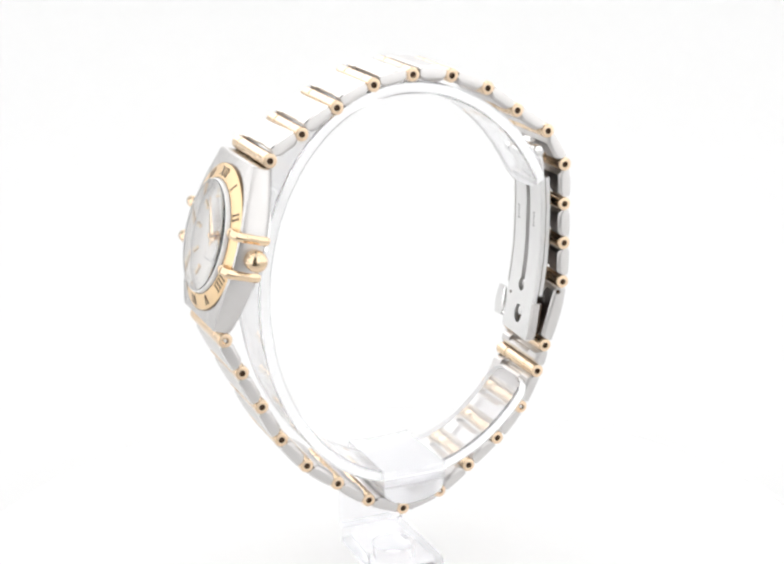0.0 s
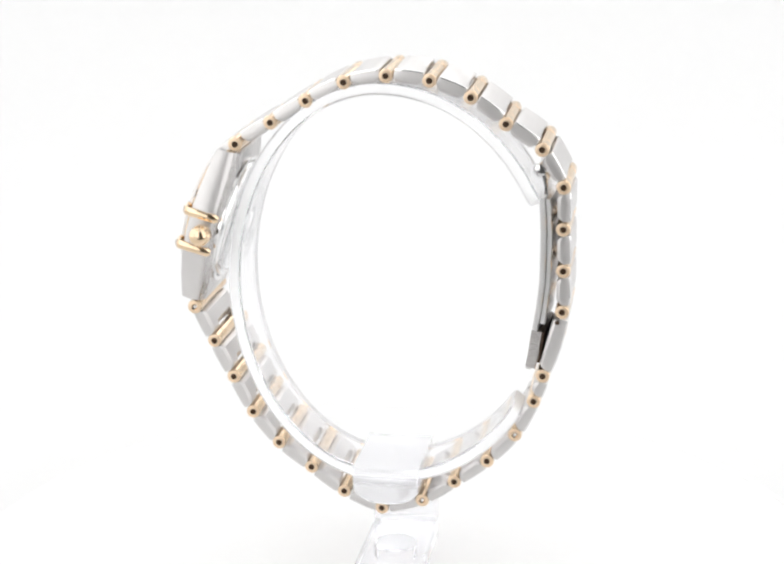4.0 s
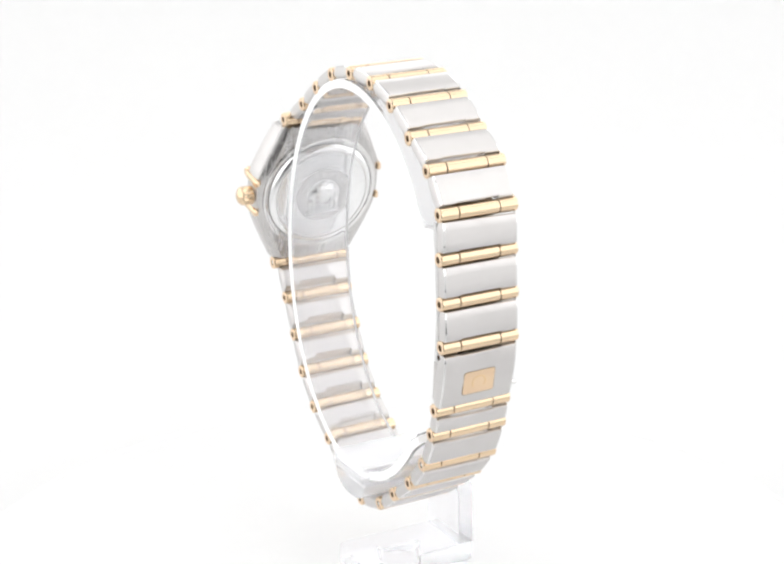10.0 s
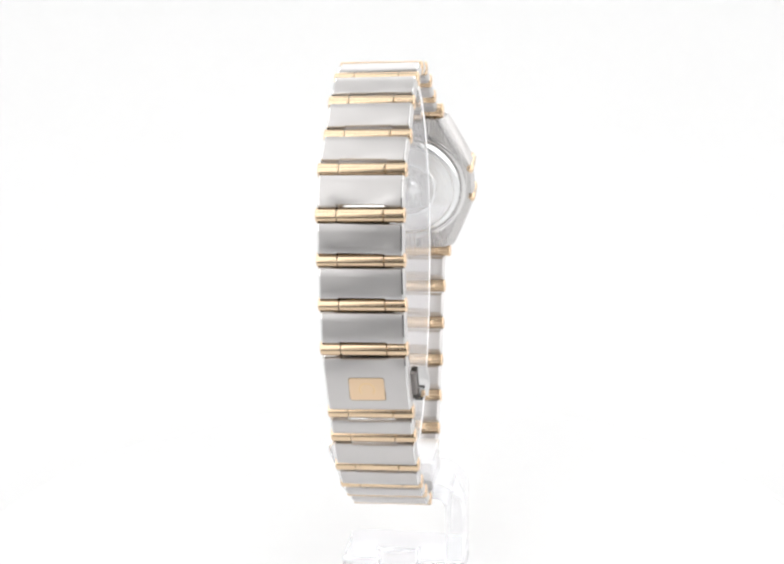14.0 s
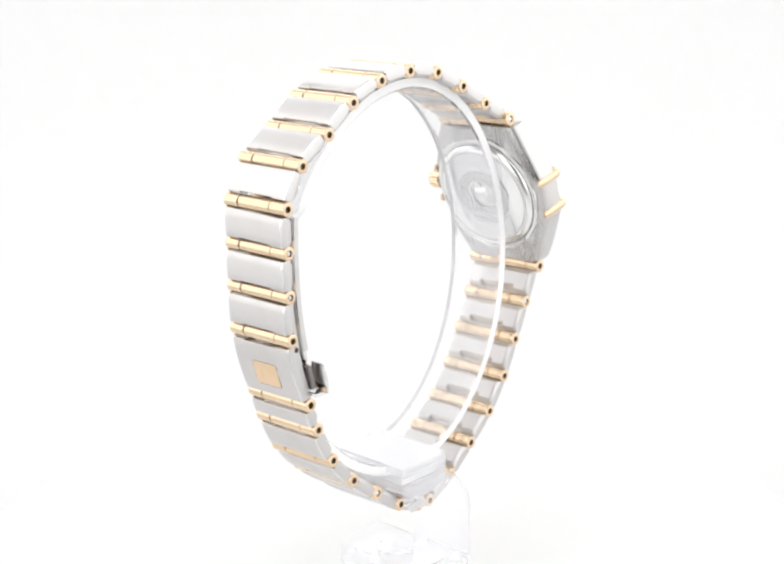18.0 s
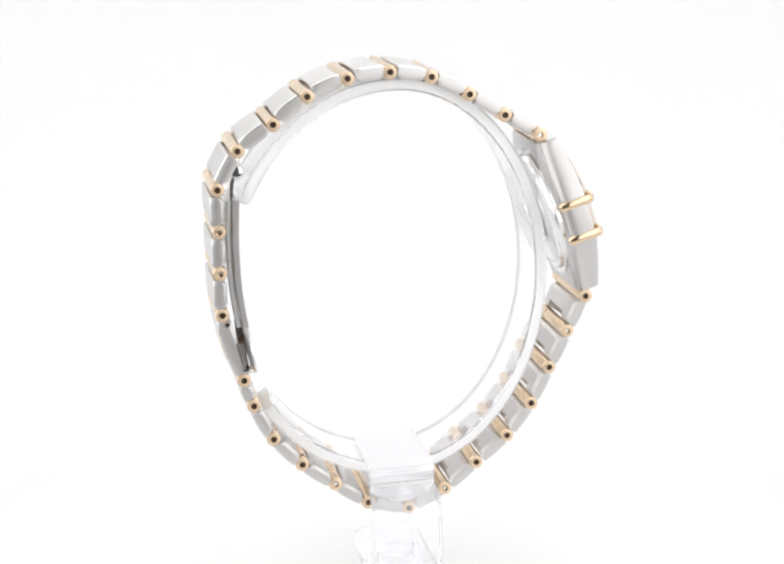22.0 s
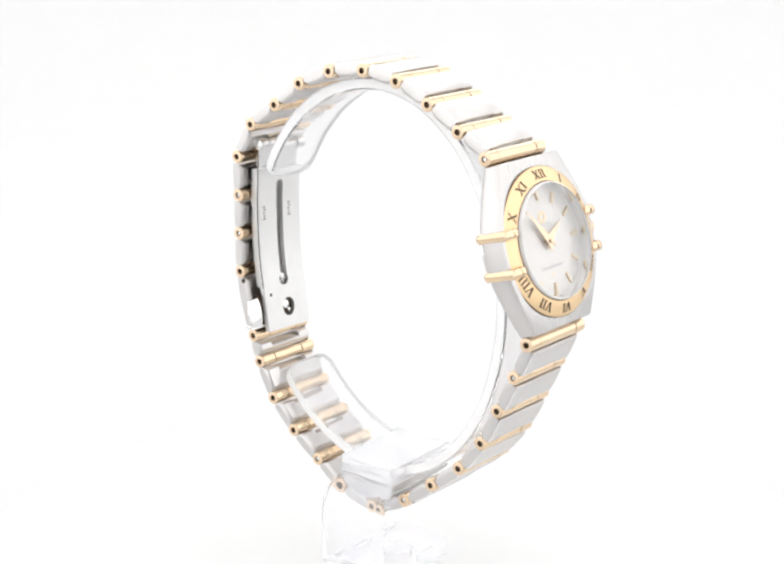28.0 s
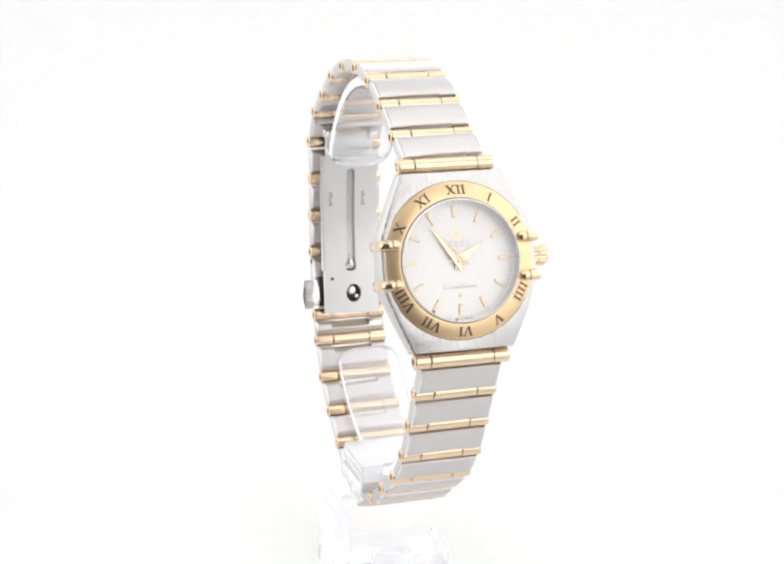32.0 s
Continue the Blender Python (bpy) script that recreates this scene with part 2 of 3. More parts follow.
def link_bm(length, half, notch_start, thick=1.14, crown=0.07):
    """A bracelet link along x between two bars: crowned top, flanks chamfered towards the wrist, a notch for the neighbour's bar."""
    g = 1.24
    sections = []
    flank = [(half, .95, .55), (half - .17, .18, .25), (half - .23, .05, .14), (half - .4, 0, 0), (half - .5, 0, 0), (3.36, 0, 0)]
    for y, cut, lift in [(-y, c, l) for y, c, l in flank] + [(-3.3, 0, -1), (3.3, 0, -1)] + flank[::-1]:
        a, b = g, length - g
        deep = lift < 0
        if deep:
            lift = 0
            if notch_start:
                a += .16
            else:
                b -= .16
        top = thick - cut
        low = -thick * .8 + lift * .9
        m = (a + b) / 2
        ring = [(a + .55, low), (b - .55, low), (b - .25, low + .2), (b + .02, -.38), (b, 0), (b + .08, .38), (b + .24, top - .24), (b + .19, top - .07), (b + .08, top),
                (m + (b - m) * .5, top + crown * .75), (m, top + crown), (m - (m - a) * .5, top + crown * .75),
                (a - .08, top), (a - .19, top - .07), (a - .24, top - .24), (a - .08, .38), (a, 0), (a - .02, -.38), (a + .25, low + .2)]
        ring = [(p, max(q if cut < .5 else min(q, top - .26 if 2 < k < 6 or 14 < k < 18 else top), low + .2 if k not in (0, 1) else low)) for k, (p, q) in enumerate(ring)]
        if deep:
            ring = [(p + .5 if notch_start and k in (0, 16, 17, 18) else p - .5 if not notch_start and k in (1, 2, 3, 4) else p, q) for k, (p, q) in enumerate(ring)]
        sections.append([(p, y, q) for p, q in ring])
    bm = loft_bm(sections)
    for f in bm.faces:
        ys = [v.co.y for v in f.verts]
        if min(map(abs, ys)) > half - .19:
            f.material_index = 1
        elif min(map(abs, ys)) > half - .41 and max(v.co.z for v in f.verts) > .3:
            f.material_index = 2
    return bm


def along(i, j):
    """The frame of a link from bar i to bar j: x along it, z outwards."""
    a, b = Vector(BARS[i]), Vector(BARS[j])
    ex = (b - a).normalized()
    ey = Vector((0, -1, 0))
    ez = ex.cross(ey).normalized()
    ey = ez.cross(ex)
    m = Matrix((ex, ey, ez)).transposed().to_4x4()
    return local(*a) @ m, (b - a).length


def bracelet():
    for i in range(27):
        hinge_bar(i)
    for i in range(26):
        if i == 12:
            continue
        m, length = along(i, i + 1)
        part("link", link_bm(length, 6.05, i < 4 or i > 12), [BRUSHED, FLANK, POLISHED], watch, at=m)


bracelet()


# the case: r to the crown's side, u to twelve o'clock, n out of the dial
CASE_C = Vector((29.24, 1.05, -9.7))
UP = Vector((-0.28, 0, 0.96)).normalized()
OUT = Vector((0.96, 0, 0.28)).normalized()
CASE = Matrix.Translation((CASE_C + Vector((0, 0, 57.8))) * MM) @ Matrix((Vector((0, 1, 0)), UP, OUT)).transposed().to_4x4()


def case_bm():
    sections = []
    us = [-12.35, -12.2, -11.0, -9.5, -8, -6.5, -5.2, -4.2, -3.4, -2, 0, 2, 3.4, 4.2, 5.2, 6.5, 8, 9.5, 11.0, 12.2, 12.35]
    for u in us:
        a = abs(u)
        w = 11.25 - (max(0, a - 3.0) / 9.35) ** 1.15 * 3.85
        top = -0.34 - 0.86 * (a / 12.35) ** 2.2
        low = -5.0 + 0.35 * (a / 12.35) ** 3
        e = 0.18 if a > 12.3 else 0
        w, top, low = w - e, top - e, low + e
        half = [(w - .45, top), (w - .12, top - .1), (w, top - .4), (w + .10, top - .9), (w + .16, (top + low) / 2), (w + .06, low + 1.5), (w - .1, low + 1.0), (w - .3, low + .8), (w - 1.5, low + .05), (w - 1.8, low)]
        ring = [(0, top + .02)] + half + [(0, low)] + [(-x, z) for x, z in half[::-1]]
        sections.append([(x, u, z) for x, z in ring])
    return loft_bm(sections)


def stroke(x0, y0, x1, y1, w, h=0.03):
    d = Vector((x1 - x0, y1 - y0, 0)).normalized()
    s = Vector((-d.y, d.x, 0)) * w / 2
    a, b = Vector((x0, y0, 0)), Vector((x1, y1, 0))
    bm = bmesh.new()
    lo = [bm.verts.new(p) for p in (a - s, b - s, b + s, a + s)]
    hi = [bm.verts.new(p + Vector((0, 0, h))) for p in (a - s, b - s, b + s, a + s)]
    bm.faces.new(lo[::-1])
    bm.faces.new(hi)
    for i in range(4):
        bm.faces.new((lo[i], lo[(i + 1) % 4], hi[(i + 1) % 4], hi[i]))
    return bm


def roman_bm(word, h=1.36):
    """A wide serif numeral drawn with thick and thin strokes, centred."""
    widths = {"I": 0.70, "V": 1.42, "X": 1.5}
    total = sum(widths[c] for c in word)
    x, bms = -total / 2, []
    for c in word:
        w = widths[c]
        m = x + w / 2
        if c == "I":
            bms += [stroke(m, -h / 2, m, h / 2, .26), stroke(m - .29, h / 2 - .05, m + .29, h / 2 - .05, .10, .028), stroke(m - .29, -h / 2 + .05, m + .29, -h / 2 + .05, .10, .028)]
        elif c == "V":
            bms += [stroke(m - .48, h / 2, m + .03, -h / 2, .29), stroke(m + .50, h / 2, m + .05, -h / 2, .15, .029),
                    stroke(m - .72, h / 2 - .05, m - .2, h / 2 - .05, .10, .027), stroke(m + .26, h / 2 - .05, m + .72, h / 2 - .05, .10, .027)]
        else:
            bms += [stroke(m - .48, h / 2, m + .48, -h / 2, .30), stroke(m + .48, h / 2, m - .48, -h / 2, .15, .029)]
            for sx in (-1, 1):
                for sy in (-1, 1):
                    bms.append(stroke(m + sx * .5 - .24, sy * (h / 2 - .05), m + sx * .5 + .24, sy * (h / 2 - .05), .10, .027))
        x += w
    return join_bm(*bms)


def hour_place(hour, r, n=0.0):
    """On the dial at an hour, tops outwards."""
    a = radians(hour * 30)
    return Matrix.Translation((r * math.sin(a) * MM, r * math.cos(a) * MM, n * MM)) @ Matrix.Rotation(-a, 4, "Z")


def claw_bm():
    """A claw over the bezel's rim and down the flank: a round bar, bent once."""
    path = [(8.66, .26), (8.76, .48), (9.1, .54), (9.5, .52), (9.62, .44), (9.8, .42), (9.92, .48), (10.7, .42), (11.12, .16), (11.26, -.36), (11.28, -1.5), (11.22, -3.0), (11.12, -4.3), (11.0, -4.75)]
    width = [.3, .6, .74, .7, .5, .5, .7, .74, .74, .72, .70, .70, .72, .45]
    deep = [.15, .32, .46, .42, .24, .24, .44, .48, .48, .42, .38, .38, .42, .25]
    sections = []
    for k, (r, n) in enumerate(path):
        p = Vector(path[max(0, k - 1)])
        q = Vector(path[min(len(path) - 1, k + 1)])
        d = (q - p).normalized()
        side = Vector((d.y, -d.x)) * -1
        ring = []
        for j in range(12):
            a = 2 * math.pi * j / 12
            off = side * math.sin(a) * deep[k]
            ring.append((r + off.x, math.cos(a) * width[k], n + off.y))
        sections.append(ring)
    return loft_bm(sections)


def crown_bm():
    """The fluted winding crown along +x, domed at its end."""
    n, sections = 40, []
    for x, r, flute in ((11.0, .7, 0), (11.35, .7, 0), (11.36, 1.35, 0), (11.5, 1.55, .12), (13.2, 1.55, .12), (13.45, 1.42, .06), (13.7, 1.2, 0), (13.92, .8, 0), (14.02, .3, 0)):
        sections.append([(x, (r - flute * (i % 2)) * math.cos(2 * math.pi * i / n), -2.95 + (r - flute * (i % 2)) * math.sin(2 * math.pi * i / n)) for i in range(n)])
    return loft_bm(sections)


def marker_bm():
    """An applied hour marker: a tapered gold frame with a raised rim."""
    sections = []
    for f, z in ((1.0, 0), (1.0, .16), (.8, .24), (.55, .24), (.5, .19)):
        w0, w1, h = .36 * f, .24 * f, .82 * (1 - (1 - f) * .5)
        sections.append([(-w1, -h, z), (w1, -h, z), (w0, h * .9, z), (w0 * .6, h, z), (-w0 * .6, h, z), (-w0, h * .9, z)])
    return loft_bm(sections)


def hand_bm(length, width, tail, z):
    """A faceted dauphine hand with a ridge, pointing along +y."""
    bm = bmesh.new()
    pts = [(0, length), (width * .5, length * .12), (width * .62, -tail), (0, -tail * .55), (-width * .62, -tail), (-width * .5, length * .12)]
    lo = [bm.verts.new((x, y, z)) for x, y in pts]
    hi = [bm.verts.new((x * .92, y, z + .07)) for x, y in pts]
    r1 = bm.verts.new((0, -tail * .3, z + .14))
    bm.faces.new(lo[::-1])
    for i in range(6):
        bm.faces.new((lo[i], lo[(i + 1) % 6], hi[(i + 1) % 6], hi[i]))
    for i in range(6):
        j = (i + 1) % 6
        bm.faces.new((hi[i], hi[j], r1))
    return bm


def star_bm(r, z, h=.04):
    bm = bmesh.new()
    c0 = bm.verts.new((0, 0, z + h))
    ring = [bm.verts.new((math.sin(math.pi * i / 5) * (r if i % 2 == 0 else r * .4), math.cos(math.pi * i / 5) * (r if i % 2 == 0 else r * .4), z)) for i in range(10)]
    for i in range(10):
        bm.faces.new((ring[i], c0, ring[(i + 1) % 10]))
    bm.faces.new(ring)
    return bm


def bored(bm, cutter_bm, mat):
    """Cuts a bore into a solid and gives the result as a plain mesh."""
    body, cutter = part("body", bm, mat, None), part("cutter", cutter_bm, mat, None)
    md = body.modifiers.new("bore", "BOOLEAN")
    md.operation, md.object, md.solver = "DIFFERENCE", cutter, "EXACT"
    md.use_self = True
    bpy.context.view_layer.update()
    me = bpy.data.meshes.new_from_object(body.evaluated_get(bpy.context.evaluated_depsgraph_get()))
    bpy.data.objects.remove(cutter)
    bpy.data.objects.remove(body)
    me.shade_smooth()
    me.set_sharp_from_angle(angle=radians(32))
    return me


def head():
    solid = bored(case_bm(), lathe_bm([(0, -2.6), (10.5, -2.6), (10.5, 1), (0, 1)], 96), CASE_STEEL)
    solid.materials.append(FLANK)
    for face in solid.polygons:
        if abs(face.normal.x) > .55:
            face.material_index = 1
    case = part("case", solid, None, watch, "satin steel barrel-shaped case", at=CASE)
    for s in (1, -1):
        for u in (2.72, -2.72):
            turn = Matrix.Identity(4) if s > 0 else Matrix.Rotation(math.pi, 4, "Z")
            part("claw", claw_bm(), GOLD, case, "polished gold claw over the bezel", at=Matrix.Translation((0, u * MM, 0)) @ turn)
    part("crown", crown_bm(), GOLD, case, "fluted gold winding crown")
    bezel = part("bezel", lathe_bm([(8.5, -1.7), (10.75, -1.7), (10.92, -1.4), (10.92, -.56), (10.86, -.42), (10.7, -.34), (8.9, .30), (8.64, .30), (8.5, .16), (8.5, -1.7)], 96), BEZEL, watch, "gold bezel ring engraved with roman numerals", at=CASE)
    for hour, word in ((12, "XII"), (1, "I"), (2, "II"), (4, "IIII"), (5, "V"), (6, "VI"), (7, "VII"), (8, "VIII"), (10, "X"), (11, "XI")):
        part("numeral", roman_bm(word), INK, bezel, smooth=False, at=hour_place(hour, 9.72, .022) @ Matrix.Rotation(radians(-19.6), 4, "X"))
    # brown rings: the oxidised gap and its shade, both put into the colour
    part("bezel_seam", lathe_bm([(10.9, -1.4), (10.97, -1.4), (10.97, -.5), (10.9, -.5), (10.9, -1.4)], 96), SEAM, bezel, "thin brown seam round the bezel, its shade painted in")
    part("bezel_lip", lathe_bm([(8.52, .24), (8.6, .315), (8.68, .32), (8.68, .25), (8.52, .24)], 96), SEAM, bezel)
    part("rehaut", lathe_bm([(8.3, -1.75), (8.5, -1.75), (8.5, -.1), (8.42, -.1), (8.3, -1.75)], 96), REHAUT, watch, "polished steel inner ring", at=CASE)
    dial = part("dial", lathe_bm([(0, -1.7), (8.32, -1.7), (8.32, -1.9), (0, -1.9)], 96), DIAL, watch, "silvery white dial", at=CASE)
    part("minute_track", join_bm(*[moved(stroke(0, 7.72, 0, 7.98, .11, .02), Matrix.Translation((0, 0, -1.7)) @ Matrix.Rotation(radians(-6 * k), 4, "Z")) for k in range(60)]), GREY_INK, dial, smooth=False)
    for h in range(1, 13):
        part("hour_marker", marker_bm(), DIAL_GOLD, dial, at=hour_place(h, 6.75, -1.7))
        part("lume_insert", box_bm(-.15, .15, -.56, .56, .225, .25), LUME, dial, smooth=False, at=hour_place(h, 6.75, -1.7))
    # the maker's mark and names as plain shapes
    part("emblem", lathe_bm([(.5, -1.69), (.85, -1.69), (.85, -1.60), (.5, -1.60), (.5, -1.69)], 28, Matrix.Translation((0, 3.55, 0))), DIAL_GOLD, dial, "small gold ring-shaped emblem")
    part("name_bar", join_bm(*[moved(q, Matrix.Translation((x, 2.3, -1.695))) for x in (-1.7, -.85, 0, .85, 1.7)
                               for q in (stroke(-.3, .3, .3, .3, .10, .012), stroke(-.3, 0, .3, 0, .08, .011), stroke(-.3, -.3, .3, -.3, .10, .012))]),
         GREY_INK, dial, "row of five small groups of grey bars", smooth=False)
    part("script_bar", join_bm(*[moved(stroke(0, 0, .14, h, .09, .012), Matrix.Translation((-2.3 + .42 * k, -3.78, -1.695))) for k, h in enumerate((.75, .32, .3, .34, .5, .32, .62, .62, .3, .5, .34, .3))],
                                 moved(stroke(-2.3, 0, 2.6, .1, .07, .011), Matrix.Translation((0, -3.74, -1.695)))), GREY_INK, dial, "thin row of slanting grey strokes", smooth=False)
    part("star", moved(star_bm(.5, 0), Matrix.Translation((0, -4.75, -1.69))), DIAL_GOLD, dial, "small five-pointed star", smooth=False)
    part("small_print", join_bm(*[box_bm(x, x + .5, -7.95, -7.8, -1.69, -1.68) for x in (-1.5, -.9, .4, 1.0)]), GREY_INK, dial, smooth=False)
    part("hour_hand", hand_bm(4.6, 1.35, 1.1, -1.4), GOLD, dial, "gold hour hand", smooth=False, at=Matrix.Rotation(radians(-58), 4, "Z"))
    part("minute_hand", hand_bm(6.3, 1.25, 1.4, -1.1), GOLD, dial, "gold minute hand", smooth=False, at=Matrix.Rotation(radians(38), 4, "Z"))
    part("hand_cap", lathe_bm([(0, -1.0), (.32, -1.0), (.32, -.75), (.2, -.65), (0, -.65)], 20), GOLD, dial)
    crystal = part("crystal", lathe_bm([(0, -.35), (8.49, -.35), (8.49, .72), (8.44, .86), (8.3, .97), (8.05, 1.03), (6, 1.14), (3, 1.22), (0, 1.25)], 96), [GLASS, PALE_EDGE], watch, "clear domed watch glass", at=CASE)
    for face in crystal.data.polygons:
        if abs(face.normal.z) < .8:
            face.material_index = 1         # opaque pale edge, the glass wall's brightness put into its colour
    crystal.visible_shadow = False
    back = part("case_back", lathe_bm([(0, -5.95), (8.3, -5.95), (8.8, -5.8), (9.2, -5.4), (9.35, -5.0), (9.35, -4.6), (0, -4.6)], 80), BACK, watch, "polished steel case back", at=CASE)
    part("back_ring", lathe_bm([(9.45, -4.7), (10.2, -4.7), (10.2, -5.15), (10.0, -5.25), (9.6, -5.25), (9.45, -5.1), (9.45, -4.7)], 80), POLISHED, back)
    part("back_groove", lathe_bm([(8.0, -5.96), (8.12, -6.0), (8.24, -6.0), (8.36, -5.93), (8.2, -5.9), (8.0, -5.96)], 80), ENGRAVED, back, "fine grey groove round the back")
    part("medallion", lathe_bm([(3.1, -5.94), (4.75, -5.94), (4.9, -5.99), (5.05, -6.05), (5.25, -6.05), (5.35, -5.94), (5.3, -5.93), (3.1, -5.93), (3.1, -5.94)], 64), [BACK, ENGRAVED], back, "engraved round medallion")
    part("medallion_field", lathe_bm([(2.9, -5.95), (3.0, -5.985), (4.8, -5.985), (4.9, -5.95), (2.9, -5.95)], 64), ENGRAVED, back, "grey blasted field of the medallion")
    part("engraved_dome", join_bm(lathe_bm([(0, -6.5), (1.2, -6.42), (2.1, -6.2), (2.5, -5.96), (0, -5.96)], 28, Matrix.Translation((0, -.2, 0))), lathe_bm([(0, -6.4), (.5, -6.35), (.55, -5.96), (0, -5.96)], 16, Matrix.Translation((0, 2.2, 0))),
                                  *[box_bm(x - .3, x + .3, -2.7, -1.0, -6.35, -5.97, .08) for x in (-2.3, -1.5, -.7, .1, .9, 1.7, 2.4)],
                                  box_bm(-2.9, 2.9, -1.2, -.75, -6.3, -5.97, .08), box_bm(-3.2, 3.2, -3.4, -2.7, -6.3, -5.97, .08)), BACK, back, "raised domed building on the medallion")
    for k in range(8):
        a = radians(-70 + 20 * k)
        part("star", moved(star_bm(.36, 0, .12), Matrix.Translation((3.95 * math.sin(a), 3.95 * math.cos(a), -5.99)) @ Matrix.Rotation(math.pi, 4, "Y")), REHAUT, back, smooth=False)


head()


# ---------------------------------------------------------------- the clasp
def strip_bm(path, y0, y1, thick, ease=0.12):
    """A plate along (x, z) points, between two widths."""
    sections = []
    for k, p in enumerate(path):
        a, b = Vector(path[max(0, k - 1)]), Vector(path[min(len(path) - 1, k + 1)])
        d = (b - a).normalized()
        s = Vector((-d.y, d.x)) * thick / 2
        o, i = Vector(p) + s, Vector(p) - s
        e = s.normalized() * ease
        sections.append([(i.x, y0 + ease, i.y), (i.x, y1 - ease, i.y), (i.x + e.x, y1, i.y + e.y), (o.x - e.x, y1, o.y - e.y), (o.x, y1 - ease, o.y), (o.x, y0 + ease, o.y), (o.x - e.x, y0, o.y - e.y), (i.x + e.x, y0, i.y + e.y)])
    bm = loft_bm(sections)
    for k, f in enumerate(bm.faces):
        if k < 8 * (len(path) - 1) and k % 8 in (2, 6):
            f.material_index = 1
    return bm


def plaque_bm(x0, x1, y0, y1, z0, z1, corner):
    """A flat plate with rounded corners and an eased upper edge."""
    rim = []
    for cx, cy, start in ((x1 - corner, y1 - corner, 0), (x0 + corner, y1 - corner, 90), (x0 + corner, y0 + corner, 180), (x1 - corner, y0 + corner, 270)):
        rim += [(cx, cy, radians(start + 18 * k)) for k in range(6)]
    at = lambda r, z: [(cx + r * math.cos(a), cy + r * math.sin(a), z) for cx, cy, a in rim]
    return loft_bm([at(corner, z0), at(corner, z1 - .05), at(corner - .03, z1 - .015), at(corner - .08, z1)])


def arc_bm(cx, cy, r, w, z0, z1):
    """A flat ring, open over a quarter."""
    sections = []
    for k in range(25):
        a = radians(50 + 260 * k / 24)
        c, s = math.cos(a), math.sin(a)
        sections.append([(cx + (r - w / 2) * c, cy + (r - w / 2) * s, z0), (cx + (r + w / 2) * c, cy + (r + w / 2) * s, z0),
                         (cx + (r + w / 2 - .04) * c, cy + (r + w / 2 - .04) * s, z1), (cx + (r - w / 2 + .04) * c, cy + (r - w / 2 + .04) * s, z1)])
    return loft_bm(sections)


def slot_bm(x0, x1, y0, y1, z0, z1):
    """A round-ended bar across x, to cut a slot with."""
    r, m = (y1 - y0) / 2, (y0 + y1) / 2
    rim = [(m + r * math.cos(a), z1 - r + r * math.sin(a)) for a in [math.pi * k / 10 for k in range(11)]]
    rim += [(m + r * math.cos(a), z0 + r + r * math.sin(a)) for a in [math.pi + math.pi * k / 10 for k in range(11)]]
    return loft_bm([[(x, y, z) for y, z in rim] for x in (x0, x1)])


def tilted(bm):
    """The clasp's leaves lie a little askew to the links; lifts them to the watch's own zero."""
    askew = Matrix.Translation((-23.75, .6, 0)) @ Matrix.Rotation(radians(-3.4), 4, "Z") @ Matrix.Translation((23.6, -.6, 0))
    return moved(bm, BASE @ askew)


def catch_bm():
    """The rounded thumb catch: a lens-shaped plate beside the blade."""
    sections = []
    for f in (0, .04, .12, .25, .4, .6, .75, .88, .96, 1):
        w = 1.5 * max(.45, math.sin(math.pi * (.06 + .88 * f))) ** .3
        d = .27 * max(.3, math.sin(math.pi * (.05 + .9 * f))) ** .5
        x, z = -23.35 + .9 * f, -26.4 - 4.7 * f
        ring = []
        for k in range(14):
            a = 2 * math.pi * k / 14
            c, e = math.cos(a), math.sin(a)
            ring.append((x + d * math.copysign(abs(e) ** .5, e), -6.4 + w * math.copysign(abs(c) ** .5, c), z))
        sections.append(ring)
    return loft_bm(sections)


